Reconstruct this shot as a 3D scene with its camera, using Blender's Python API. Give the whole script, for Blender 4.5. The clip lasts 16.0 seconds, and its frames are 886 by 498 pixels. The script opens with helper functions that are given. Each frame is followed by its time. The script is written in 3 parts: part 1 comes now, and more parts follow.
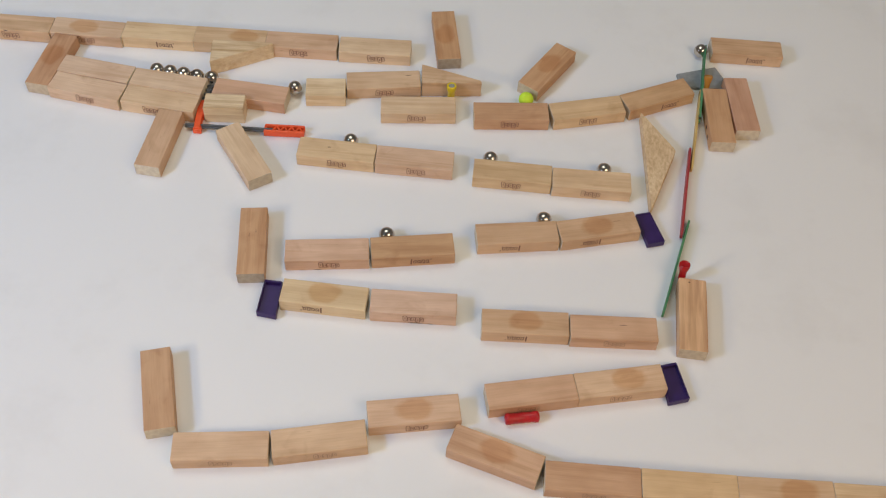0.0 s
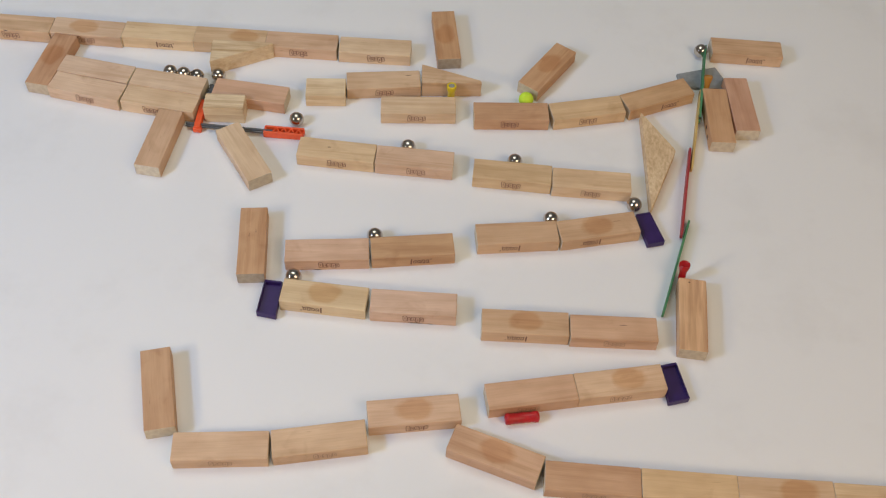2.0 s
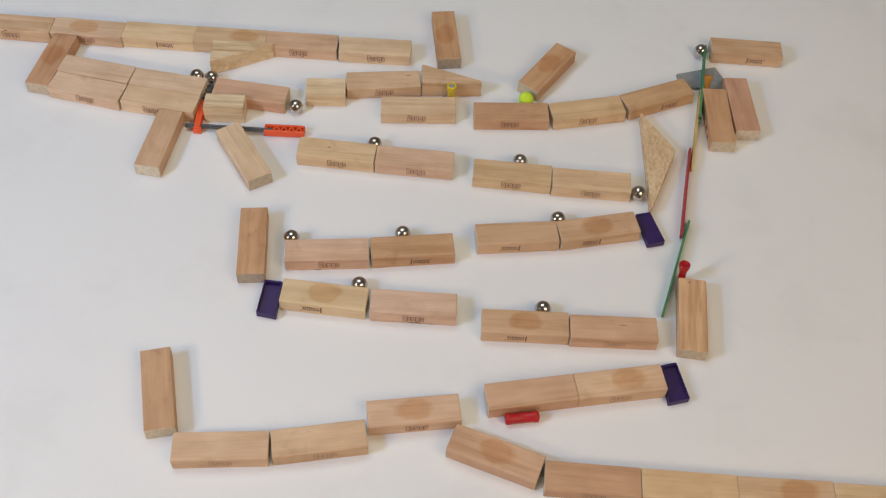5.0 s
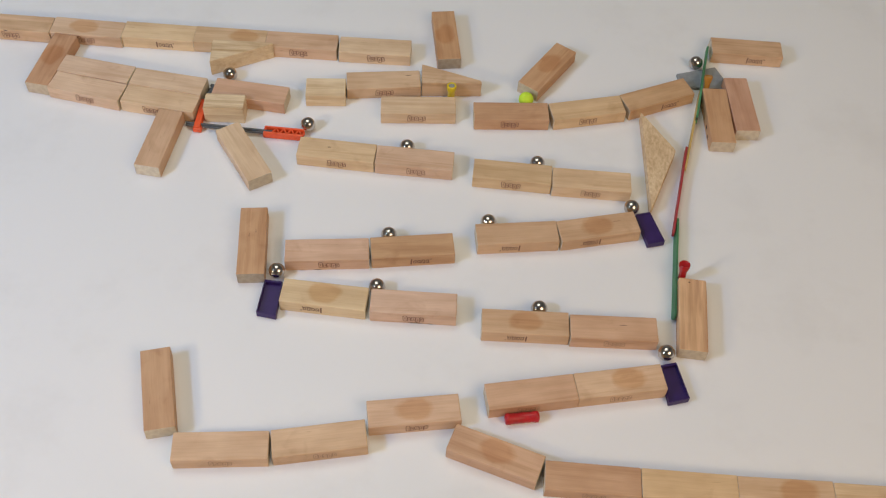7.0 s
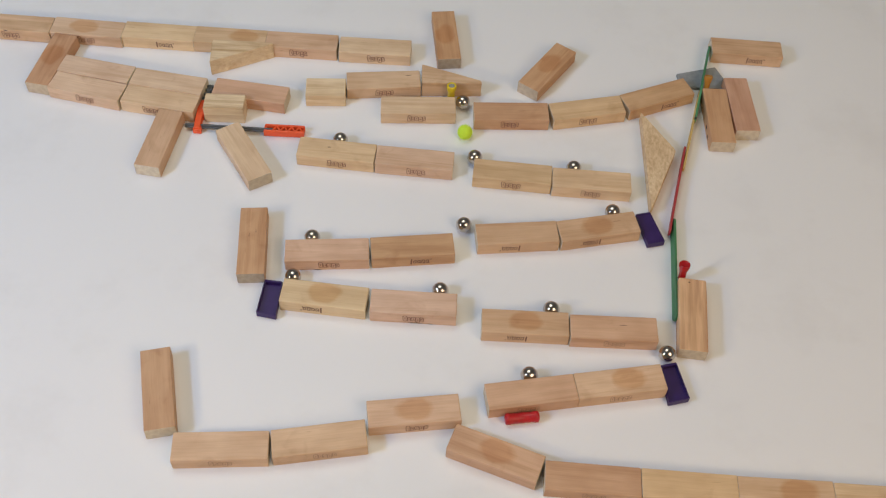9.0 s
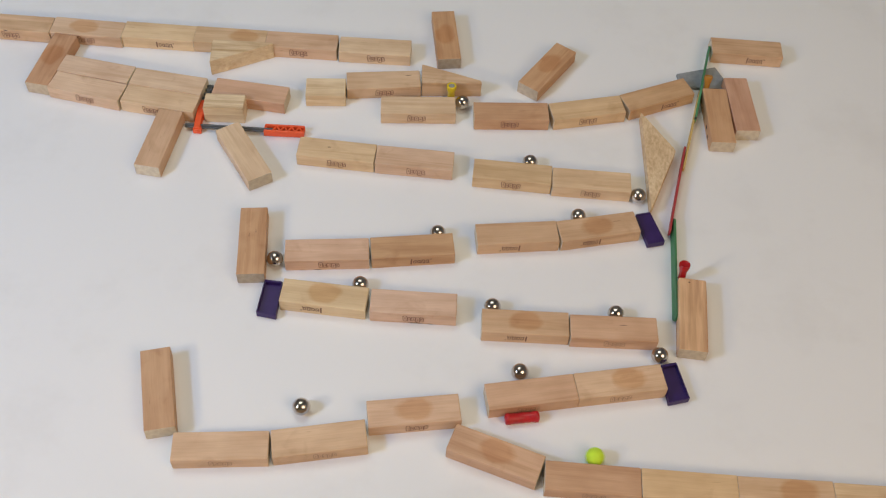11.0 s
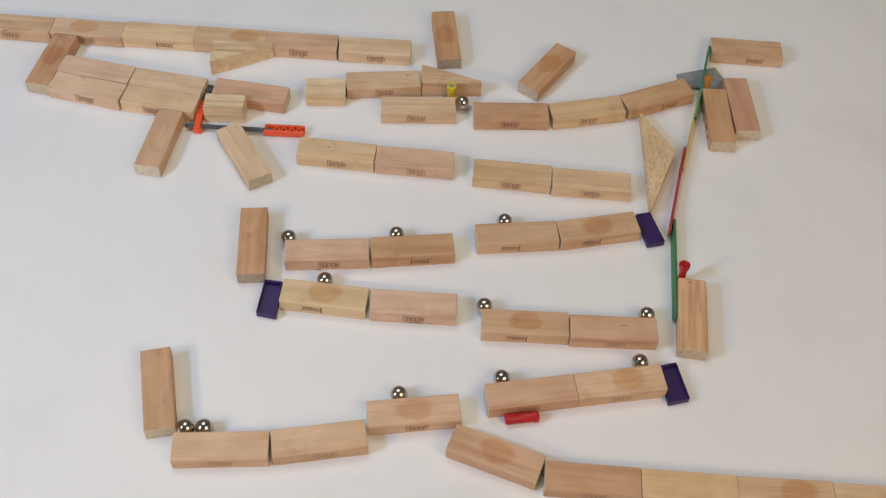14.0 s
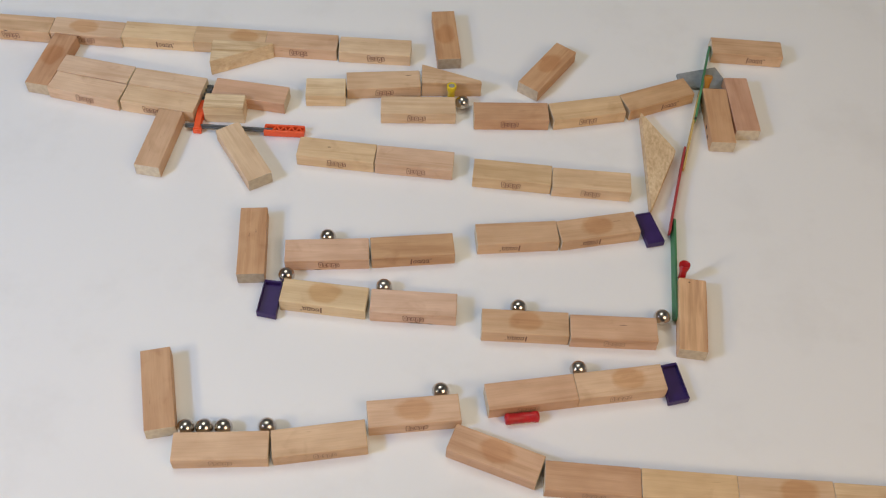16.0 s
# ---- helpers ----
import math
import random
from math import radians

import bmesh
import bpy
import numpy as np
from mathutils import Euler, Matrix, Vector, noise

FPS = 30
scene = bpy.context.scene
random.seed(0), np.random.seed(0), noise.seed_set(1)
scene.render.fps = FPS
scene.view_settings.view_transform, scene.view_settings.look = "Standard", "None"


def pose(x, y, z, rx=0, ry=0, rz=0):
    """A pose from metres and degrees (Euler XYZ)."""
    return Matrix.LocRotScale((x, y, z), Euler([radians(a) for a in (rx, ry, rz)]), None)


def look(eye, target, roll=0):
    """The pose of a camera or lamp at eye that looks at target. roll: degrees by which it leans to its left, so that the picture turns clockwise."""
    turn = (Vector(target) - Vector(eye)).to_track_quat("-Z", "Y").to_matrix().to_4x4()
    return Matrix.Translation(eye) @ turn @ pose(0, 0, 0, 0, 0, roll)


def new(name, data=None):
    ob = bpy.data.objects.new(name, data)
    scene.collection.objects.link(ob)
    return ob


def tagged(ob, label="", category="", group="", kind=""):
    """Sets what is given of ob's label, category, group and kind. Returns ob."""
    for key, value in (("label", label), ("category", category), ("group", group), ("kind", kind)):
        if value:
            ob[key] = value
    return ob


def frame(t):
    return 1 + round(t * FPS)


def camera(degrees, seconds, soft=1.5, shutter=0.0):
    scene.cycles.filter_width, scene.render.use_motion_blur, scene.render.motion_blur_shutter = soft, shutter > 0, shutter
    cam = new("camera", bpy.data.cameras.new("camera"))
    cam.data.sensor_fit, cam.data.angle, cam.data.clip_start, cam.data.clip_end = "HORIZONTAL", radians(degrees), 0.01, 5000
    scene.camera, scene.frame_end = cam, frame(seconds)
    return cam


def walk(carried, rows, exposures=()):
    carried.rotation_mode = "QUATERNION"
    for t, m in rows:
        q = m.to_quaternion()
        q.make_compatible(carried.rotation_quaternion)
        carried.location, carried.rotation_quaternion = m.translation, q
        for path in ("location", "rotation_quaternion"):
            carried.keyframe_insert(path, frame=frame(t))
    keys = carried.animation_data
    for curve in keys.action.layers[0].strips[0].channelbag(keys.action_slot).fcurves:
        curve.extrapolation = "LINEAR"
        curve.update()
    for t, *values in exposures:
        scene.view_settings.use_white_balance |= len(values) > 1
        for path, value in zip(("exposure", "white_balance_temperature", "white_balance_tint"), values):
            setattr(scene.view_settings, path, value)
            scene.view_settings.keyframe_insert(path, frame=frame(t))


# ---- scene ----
# Blocks, steel balls and craft sticks laid out as a ball run on a white tabletop. The tabletop is z = 0.
cam = camera(46.06, 16.0, 1.2, 0.4)
VIEW = look((0, 0, 0.7638), (0, 0.5394, 0.0434), 3.54)
walk(cam, [(0.0, VIEW), (16.0, VIEW)])

# ---- light ----
world = bpy.data.worlds.new("room_light")
scene.world = world
world.use_nodes = True
world.node_tree.nodes["Background"].inputs[0].default_value = (0.9, 0.95, 1.0, 1)
world.node_tree.nodes["Background"].inputs[1].default_value = 0.05
scene.view_settings.exposure = 0.0


def lamp(name, place, target, size, watts, colour):
    data = bpy.data.lights.new(name, "AREA")
    data.shape, data.size, data.energy, data.color = "DISK", size, watts, colour
    ob = new(name, data)
    ob.matrix_world = look(place, target)
    return ob


lamp("cool_lamp", (-1.17, -0.02, 1.08), (0.35, 1.15, 0.3), 0.15, 10.4, (0.345, 0.56, 1.0))
lamp("warm_lamp", (-0.95, -0.12, 0.60), (0.65, 1.10, 0.4), 0.12, 3.95, (1.0, 0.78, 0.46))
lamp("side_lamp", (1.05, -0.45, 1.30), (0.1, 0.60, 0), 1.2, 13.4, (1.0, 0.765, 0.52))
# Unseen fill added overhead: stands in for room bounce and shapes the falloff.
lamp("overhead_fill", (-0.33, 1.10, 1.75), (-0.33, 1.10, 0), 1.1, 8.3, (0.955, 0.98, 0.88))


# ---- materials ----
def material(name, base, rough=0.5, metal=0.0):
    mat = bpy.data.materials.new(name)
    mat.use_nodes = True
    nt = mat.node_tree
    b = nt.nodes["Principled BSDF"]
    b.inputs["Base Color"].default_value = (*base, 1)
    b.inputs["Roughness"].default_value = rough
    b.inputs["Metallic"].default_value = metal
    return mat, nt, b


def node(nt, kind, **inputs):
    n = nt.nodes.new(kind)
    for key, value in inputs.items():
        n.inputs[key.replace("_", " ")].default_value = value
    return n


def ramp(nt, stops):
    n = nt.nodes.new("ShaderNodeValToRGB")
    els = n.color_ramp.elements
    while len(els) < len(stops):
        els.new(0.5)
    for e, (at, c) in zip(els, stops):
        e.position, e.color = at, (*c, 1)
    return n


def mix(nt, factor, a, b, mode="MIX"):
    n = nt.nodes.new("ShaderNodeMix")
    n.data_type, n.blend_type = "RGBA", mode
    for socket, value in ((0, factor), (6, a), (7, b)):
        if hasattr(value, "is_linked"):
            nt.links.new(value, n.inputs[socket])
        elif isinstance(value, (int, float)):
            n.inputs[socket].default_value = value
        else:
            n.inputs[socket].default_value = (*value, 1)
    return n.outputs[2]


def wood(name, light, dark, streak=0.5, oval=None, rough=0.55, fine_mix=0.35, vary=0.5):
    """Planed wood with its grain along local x; oval: the place along x of a darker heart patch on the broad faces."""
    mat, nt, b = material(name, light, rough)
    tc = nt.nodes.new("ShaderNodeTexCoord")
    info = nt.nodes.new("ShaderNodeObjectInfo")
    shift = nt.nodes.new("ShaderNodeVectorMath")
    shift.operation = "MULTIPLY_ADD"
    shift.inputs[1].default_value = (1, 1, 1)
    spread = nt.nodes.new("ShaderNodeVectorMath")
    spread.operation = "SCALE"
    spread.inputs["Scale"].default_value = 3.0
    cx = nt.nodes.new("ShaderNodeCombineXYZ")
    for i in range(3):
        nt.links.new(info.outputs["Random"], cx.inputs[i])
    nt.links.new(cx.outputs[0], spread.inputs[0])
    nt.links.new(tc.outputs["Object"], shift.inputs[0])
    nt.links.new(spread.outputs[0], shift.inputs[2])

    def grain(scale, detail, rough_, dist):
        mp = nt.nodes.new("ShaderNodeMapping")
        mp.inputs["Scale"].default_value = scale
        nt.links.new(shift.outputs[0], mp.inputs[0])
        n = node(nt, "ShaderNodeTexNoise", Scale=1.0, Detail=detail, Roughness=rough_, Distortion=dist)
        nt.links.new(mp.outputs[0], n.inputs["Vector"])
        return n.outputs["Fac"]

    broad = grain((9, 130, 130), 3, 0.5, 0.6)
    fine = grain((40, 900, 900), 4, 0.6, 0.2)
    blotch = grain((28, 45, 45), 2, 0.5, 0.0)
    r1 = ramp(nt, [(0.32, dark), (0.62, light)])
    nt.links.new(broad, r1.inputs[0])
    r2 = ramp(nt, [(0.3, (0.80, 0.74, 0.68)), (0.55, (1, 1, 1))])
    nt.links.new(fine, r2.inputs[0])
    r3 = ramp(nt, [(0.28, (0.84, 0.77, 0.71)), (0.70, (1.05, 1.05, 1.05))])
    nt.links.new(blotch, r3.inputs[0])
    c = mix(nt, streak, light, r1.outputs[0])
    c = mix(nt, fine_mix, c, r2.outputs[0], "MULTIPLY")
    c = mix(nt, 0.8, c, r3.outputs[0], "MULTIPLY")
    hue = ramp(nt, [(0.0, (1.02, 1.03, 1.0)), (0.35, (0.95, 0.94, 0.90)), (0.65, (1.03, 0.96, 0.93)), (1.0, (0.98, 0.92, 0.82))])
    nt.links.new(info.outputs["Random"], hue.inputs[0])
    c = mix(nt, vary, c, hue.outputs[0], "MULTIPLY")
    fleck = grain((42, 420, 420), 2, 0.5, 0.3)
    r4 = ramp(nt, [(0.73, (1, 1, 1)), (0.80, (0.62, 0.48, 0.38))])
    nt.links.new(fleck, r4.inputs[0])
    c = mix(nt, 0.7, c, r4.outputs[0], "MULTIPLY")
    band = grain((4, 70, 40), 3, 0.6, 1.4)
    r5 = ramp(nt, [(0.36, (0.82, 0.72, 0.62)), (0.47, (1, 1, 1)), (0.60, (1, 1, 1)), (0.72, (1.06, 1.06, 1.05))])
    nt.links.new(band, r5.inputs[0])
    c = mix(nt, 0.5, c, r5.outputs[0], "MULTIPLY")
    smudge = grain((38, 38, 38), 3, 0.55, 0.5)
    r6 = ramp(nt, [(0.60, (1, 1, 1)), (0.74, (0.84, 0.78, 0.73))])
    nt.links.new(smudge, r6.inputs[0])
    c = mix(nt, 0.8, c, r6.outputs[0], "MULTIPLY")
    if oval is not None:
        mp = nt.nodes.new("ShaderNodeMapping")
        mp.inputs["Location"].default_value = (-oval / 18.5, -0.10, 0)
        mp.inputs["Scale"].default_value = (1000 / 18.5, 1000 / 12.5, 0.0)
        wob = node(nt, "ShaderNodeTexNoise", Scale=90.0, Detail=2.0)
        nt.links.new(shift.outputs[0], wob.inputs["Vector"])
        nt.links.new(tc.outputs["Object"], mp.inputs[0])
        ln = nt.nodes.new("ShaderNodeVectorMath")
        ln.operation = "LENGTH"
        nt.links.new(mp.outputs[0], ln.inputs[0])
        add = nt.nodes.new("ShaderNodeMath")
        add.operation = "MULTIPLY_ADD"
        add.inputs[1].default_value = 0.5
        nt.links.new(wob.outputs["Fac"], add.inputs[0])
        nt.links.new(ln.outputs["Value"], add.inputs[2])
        ro = ramp(nt, [(0.74, (0.89, 0.76, 0.63)), (0.92, (1, 1, 1))])
        sc = nt.nodes.new("ShaderNodeMath")
        sc.operation = "MULTIPLY"
        sc.inputs[1].default_value = 0.80
        nt.links.new(add.outputs[0], sc.inputs[0])
        nt.links.new(sc.outputs[0], ro.inputs[0])
        c = mix(nt, 1.0, c, ro.outputs[0], "MULTIPLY")
    nt.links.new(c, b.inputs["Base Color"])
    bump = node(nt, "ShaderNodeBump", Strength=0.12, Distance=0.0004)
    nt.links.new(fine, bump.inputs["Height"])
    nt.links.new(bump.outputs[0], b.inputs["Normal"])
    return mat


def blend3(a, b, f):
    return tuple(x + (y - x) * f for x, y in zip(a, b))


WOODS = {}
PALE, DEEP = (0.88, 0.70, 0.487), (0.60, 0.335, 0.178)


def block_wood(tone, oval, rosy=0.0):
    key = (round(tone * 5), oval, round(rosy * 4))
    if key not in WOODS:
        f, r = key[0] / 5, key[2] / 4
        light = tuple(v * k for v, k in zip(blend3(PALE, DEEP, f), (1 + 0.01 * r, 1 - 0.03 * r, 1 + 0.13 * r)))
        WOODS[key] = wood("block_wood", light, tuple(v * k for v, k in zip(light, (0.80, 0.73, 0.66))), 0.55, oval)
    return WOODS[key]


def end_grain(name, shade):
    mat, nt, b = material(name, (0.72, 0.60, 0.47), 0.75)
    tc = nt.nodes.new("ShaderNodeTexCoord")
    n = node(nt, "ShaderNodeTexNoise", Scale=240.0, Detail=3.0)
    nt.links.new(tc.outputs["Object"], n.inputs["Vector"])
    r = ramp(nt, [(0.3, (0.63, 0.53, 0.40)), (0.65, (0.76, 0.67, 0.52))])
    nt.links.new(n.outputs["Fac"], r.inputs[0])
    info = nt.nodes.new("ShaderNodeObjectInfo")
    nt.links.new(mix(nt, info.outputs["Random"], r.outputs[0], mix(nt, 1.0, r.outputs[0], shade, "MULTIPLY")), b.inputs["Base Color"])
    return mat


END = end_grain("end_grain", (0.82, 0.74, 0.66))
GREY_END = end_grain("grey_end_grain", (0.50, 0.46, 0.44))
PINE = wood("pine_offcut", (0.90, 0.74, 0.50), (0.72, 0.52, 0.30), 0.75, None, 0.6, 0.6, 0.2)
STREAKY = wood("streaky_pine", (0.92, 0.76, 0.52), (0.56, 0.37, 0.19), 1.0, None, 0.6, 0.8, 0.2)
PLAIN = wood("yellow_block_wood", (0.80, 0.575, 0.335), (0.70, 0.475, 0.26), 0.7)
STRIPED = wood("striped_wood", (0.78, 0.53, 0.31), (0.47, 0.25, 0.135), 1.0)


def speckled_board():
    """Sawn board with no clear grain: short brown flecks on yellowish tan."""
    mat, nt, b = material("speckled_board", (0.74, 0.55, 0.34), 0.75)
    tc = nt.nodes.new("ShaderNodeTexCoord")
    mp = nt.nodes.new("ShaderNodeMapping")
    mp.inputs["Scale"].default_value = (190, 420, 300)
    mp.inputs["Rotation"].default_value = (0, 0, 0.5)
    nt.links.new(tc.outputs["Object"], mp.inputs[0])
    n = node(nt, "ShaderNodeTexNoise", Scale=1.0, Detail=3.0, Roughness=0.6, Distortion=0.4)
    nt.links.new(mp.outputs[0], n.inputs["Vector"])
    big = node(nt, "ShaderNodeTexNoise", Scale=45.0, Detail=2.0)
    nt.links.new(tc.outputs["Object"], big.inputs["Vector"])
    r = ramp(nt, [(0.30, (0.62, 0.43, 0.245)), (0.52, (0.76, 0.57, 0.355)), (0.7, (0.86, 0.68, 0.45))])
    nt.links.new(n.outputs["Fac"], r.inputs[0])
    r2 = ramp(nt, [(0.35, (0.86, 0.80, 0.74)), (0.62, (1, 1, 1))])
    nt.links.new(big.outputs["Fac"], r2.inputs[0])
    nt.links.new(mix(nt, 1.0, r.outputs[0], r2.outputs[0], "MULTIPLY"), b.inputs["Base Color"])
    bump = node(nt, "ShaderNodeBump", Strength=0.3, Distance=0.0005)
    nt.links.new(n.outputs["Fac"], bump.inputs["Height"])
    nt.links.new(bump.outputs[0], b.inputs["Normal"])
    return mat


PLY = speckled_board()


def white_laminate():
    mat, nt, b = material("white_laminate", (0.8, 0.8, 0.8), 0.42)
    tc = nt.nodes.new("ShaderNodeTexCoord")
    n1 = node(nt, "ShaderNodeTexNoise", Scale=2.2, Detail=3.0)
    n2 = node(nt, "ShaderNodeTexNoise", Scale=55.0, Detail=4.0)
    n3 = node(nt, "ShaderNodeTexNoise", Scale=9.0, Detail=5.0, Roughness=0.65)
    for n in (n1, n2, n3):
        nt.links.new(tc.outputs["Object"], n.inputs["Vector"])
    r = ramp(nt, [(0.3, (0.85, 0.85, 0.85)), (0.7, (0.885, 0.882, 0.875))])
    nt.links.new(n1.outputs["Fac"], r.inputs[0])
    s = ramp(nt, [(0.30, (0.955, 0.95, 0.945)), (0.48, (1, 1, 1))])
    nt.links.new(n3.outputs["Fac"], s.inputs[0])
    nt.links.new(mix(nt, 1.0, r.outputs[0], s.outputs[0], "MULTIPLY"), b.inputs["Base Color"])
    rr = node(nt, "ShaderNodeMapRange", To_Min=0.36, To_Max=0.5)
    nt.links.new(n3.outputs["Fac"], rr.inputs["Value"])
    nt.links.new(rr.outputs[0], b.inputs["Roughness"])
    bump = node(nt, "ShaderNodeBump", Strength=0.03, Distance=0.0005)
    nt.links.new(n2.outputs["Fac"], bump.inputs["Height"])
    nt.links.new(bump.outputs[0], b.inputs["Normal"])
    return mat


def plastic(name, base, rough=0.35, vary=0.12):
    mat, nt, b = material(name, base, rough)
    tc = nt.nodes.new("ShaderNodeTexCoord")
    n = node(nt, "ShaderNodeTexNoise", Scale=220.0, Detail=4.0)
    nt.links.new(tc.outputs["Object"], n.inputs["Vector"])
    r = ramp(nt, [(0.3, tuple(v * (1 - vary) for v in base)), (0.7, tuple(min(1, v * (1 + vary)) for v in base))])
    nt.links.new(n.outputs["Fac"], r.inputs[0])
    nt.links.new(r.outputs[0], b.inputs["Base Color"])
    rr = node(nt, "ShaderNodeMapRange", To_Min=rough * 0.8, To_Max=min(1, rough * 1.3))
    nt.links.new(n.outputs["Fac"], rr.inputs["Value"])
    nt.links.new(rr.outputs[0], b.inputs["Roughness"])
    return mat


LAMINATE = white_laminate()
STEEL, _nt, _b = material("polished_steel", (0.60, 0.55, 0.50), 0.11, 1.0)
FOAM = plastic("lime_foam", (0.64, 0.90, 0.05), 0.8, 0.08)
PURPLE = plastic("purple_plastic", (0.036, 0.012, 0.11), 0.45)
ORANGE = plastic("orange_plastic", (0.85, 0.11, 0.03), 0.35, 0.06)
# Same orange plastic, darkened to paint the shade between the beam's rails.
SHADED_ORANGE = plastic("orange_plastic_shaded", (0.42, 0.045, 0.014), 0.5, 0.06)
GREY = plastic("dark_grey_plastic", (0.10, 0.105, 0.11), 0.4)
MID_GREY = plastic("grey_plastic", (0.27, 0.28, 0.29), 0.45)
PLATE = plastic("grey_card", (0.29, 0.30, 0.305), 0.4)
RED = plastic("red_plastic", (0.44, 0.010, 0.014), 0.2)
RED_PEG = plastic("red_painted_wood", (0.48, 0.014, 0.018), 0.4, 0.2)
YELLOW = plastic("yellow_plastic", (0.72, 0.55, 0.02), 0.3)
GREEN_STICK = wood("green_dyed_wood", (0.085, 0.31, 0.15), (0.05, 0.20, 0.10), 0.8)
RED_STICK = wood("red_dyed_wood", (0.42, 0.045, 0.05), (0.30, 0.03, 0.035), 0.8)
YELLOW_STICK = wood("yellow_dyed_wood", (0.72, 0.54, 0.20), (0.60, 0.42, 0.14), 0.8)
INK = plastic("brown_burnt_ink", (0.20, 0.095, 0.06), 0.7)
RED_INK = plastic("reddish_burnt_ink", (0.26, 0.115, 0.075), 0.7)
FAINT_INK = plastic("faint_brown_ink", (0.44, 0.27, 0.17), 0.7)
CHARCOAL = plastic("dark_tip", (0.03, 0.025, 0.02), 0.7)
AMBER, _nt, _b = material("amber_plastic", (0.72, 0.34, 0.06), 0.12)
_b.inputs["Transmission Weight"].default_value = 0.45
_b.inputs["IOR"].default_value = 1.45
PLASTER = plastic("painted_plaster", (0.50, 0.49, 0.47), 0.85, 0.03)
FLOORING = plastic("grey_floor", (0.22, 0.19, 0.16), 0.6, 0.1)


# ---- mesh helpers ----
def part(name, bm, mat, parent=None, label=""):
    me = bpy.data.meshes.new(name)
    bm.to_mesh(me)
    bm.free()
    me.materials.append(mat)
    ob = new(name, me)
    ob.parent = parent
    if label:
        tagged(ob, label)
    return ob


def smooth(ob):
    for p in ob.data.polygons:
        p.use_smooth = True
    return ob


def box(sx, sy, sz, at=(0, 0, 0), bevel=0.0, segs=2, bm=None):
    """A box whose base centre is at the given place."""
    own = bmesh.new()
    bmesh.ops.create_cube(own, size=1.0)
    for v in own.verts:
        v.co = Vector((v.co.x * sx, v.co.y * sy, (v.co.z + 0.5) * sz))
    if bevel:
        bmesh.ops.bevel(own, geom=list(own.edges), offset=bevel, segments=segs, profile=0.6, affect="EDGES")
    bmesh.ops.translate(own, vec=at, verts=own.verts)
    return own if bm is None else join(bm, own)


def join(bm, other):
    me = bpy.data.meshes.new("joined")
    other.to_mesh(me)
    other.free()
    bm.from_mesh(me)
    bpy.data.meshes.remove(me)
    return bm


def prism(points, height, bevel=0.0006, base=0.0):
    bm = bmesh.new()
    low = [bm.verts.new((x, y, base)) for x, y in points]
    high = [bm.verts.new((x, y, base + height)) for x, y in points]
    n = len(points)
    bm.faces.new(low[::-1]), bm.faces.new(high)
    for i in range(n):
        bm.faces.new((low[i], low[(i + 1) % n], high[(i + 1) % n], high[i]))
    bmesh.ops.recalc_face_normals(bm, faces=bm.faces)
    if bevel:
        bmesh.ops.bevel(bm, geom=list(bm.edges), offset=bevel, segments=2, affect="EDGES")
    return bm


def lathe(profile, segs=24, bm=None):
    """A turned shape round local z from (radius, height) pairs."""
    bm = bm or bmesh.new()
    rings = []
    for r, z in profile:
        rings.append([bm.verts.new((r * math.cos(a), r * math.sin(a), z)) for a in (2 * math.pi * i / segs for i in range(segs))])
    for lo, hi in zip(rings, rings[1:]):
        for i in range(segs):
            bm.faces.new((lo[i], lo[(i + 1) % segs], hi[(i + 1) % segs], hi[i]))
    bm.faces.new(rings[0][::-1]), bm.faces.new(rings[-1])
    return bm


# ---- the room and the table ----
def room():
    def wall(name, sx, sy, sz, at):
        tagged(part(name, box(sx, sy, sz, at), PLASTER), "plain off-white painted wall", "wall", kind="structure")

    wall("wall_north", 4.4, 0.1, 3.2, (0, 2.85, -0.75))
    wall("wall_south", 4.4, 0.1, 3.2, (0, -1.85, -0.75))
    wall("wall_east", 0.1, 4.6, 3.2, (2.15, 0.5, -0.75))
    wall("wall_west", 0.1, 4.6, 3.2, (-2.15, 0.5, -0.75))
    tagged(part("ceiling", box(4.4, 4.8, 0.1, (0, 0.5, 2.45)), PLASTER), "plain white ceiling", "ceiling", kind="structure")
    tagged(part("floor", box(4.4, 4.8, 0.1, (0, 0.5, -0.85)), FLOORING), "plain grey-brown floor", "floor", kind="structure")


def table():
    ob = tagged(new("table"), "large white laminate table with ball run on it", "table", kind="structure")
    ob.location = (0, 0.35, -0.75)
    part("tabletop", box(1.9, 2.1, 0.03, (0, 0, 0.72), 0.002), LAMINATE, ob)
    for x in (-0.88, 0.88):
        for y in (-0.97, 0.97):
            part("leg", box(0.06, 0.06, 0.72, (x, y, 0), 0.003), LAMINATE, ob)


room()
table()

# ---- wooden blocks ----
L, W, H = 0.0754, 0.0245, 0.0142
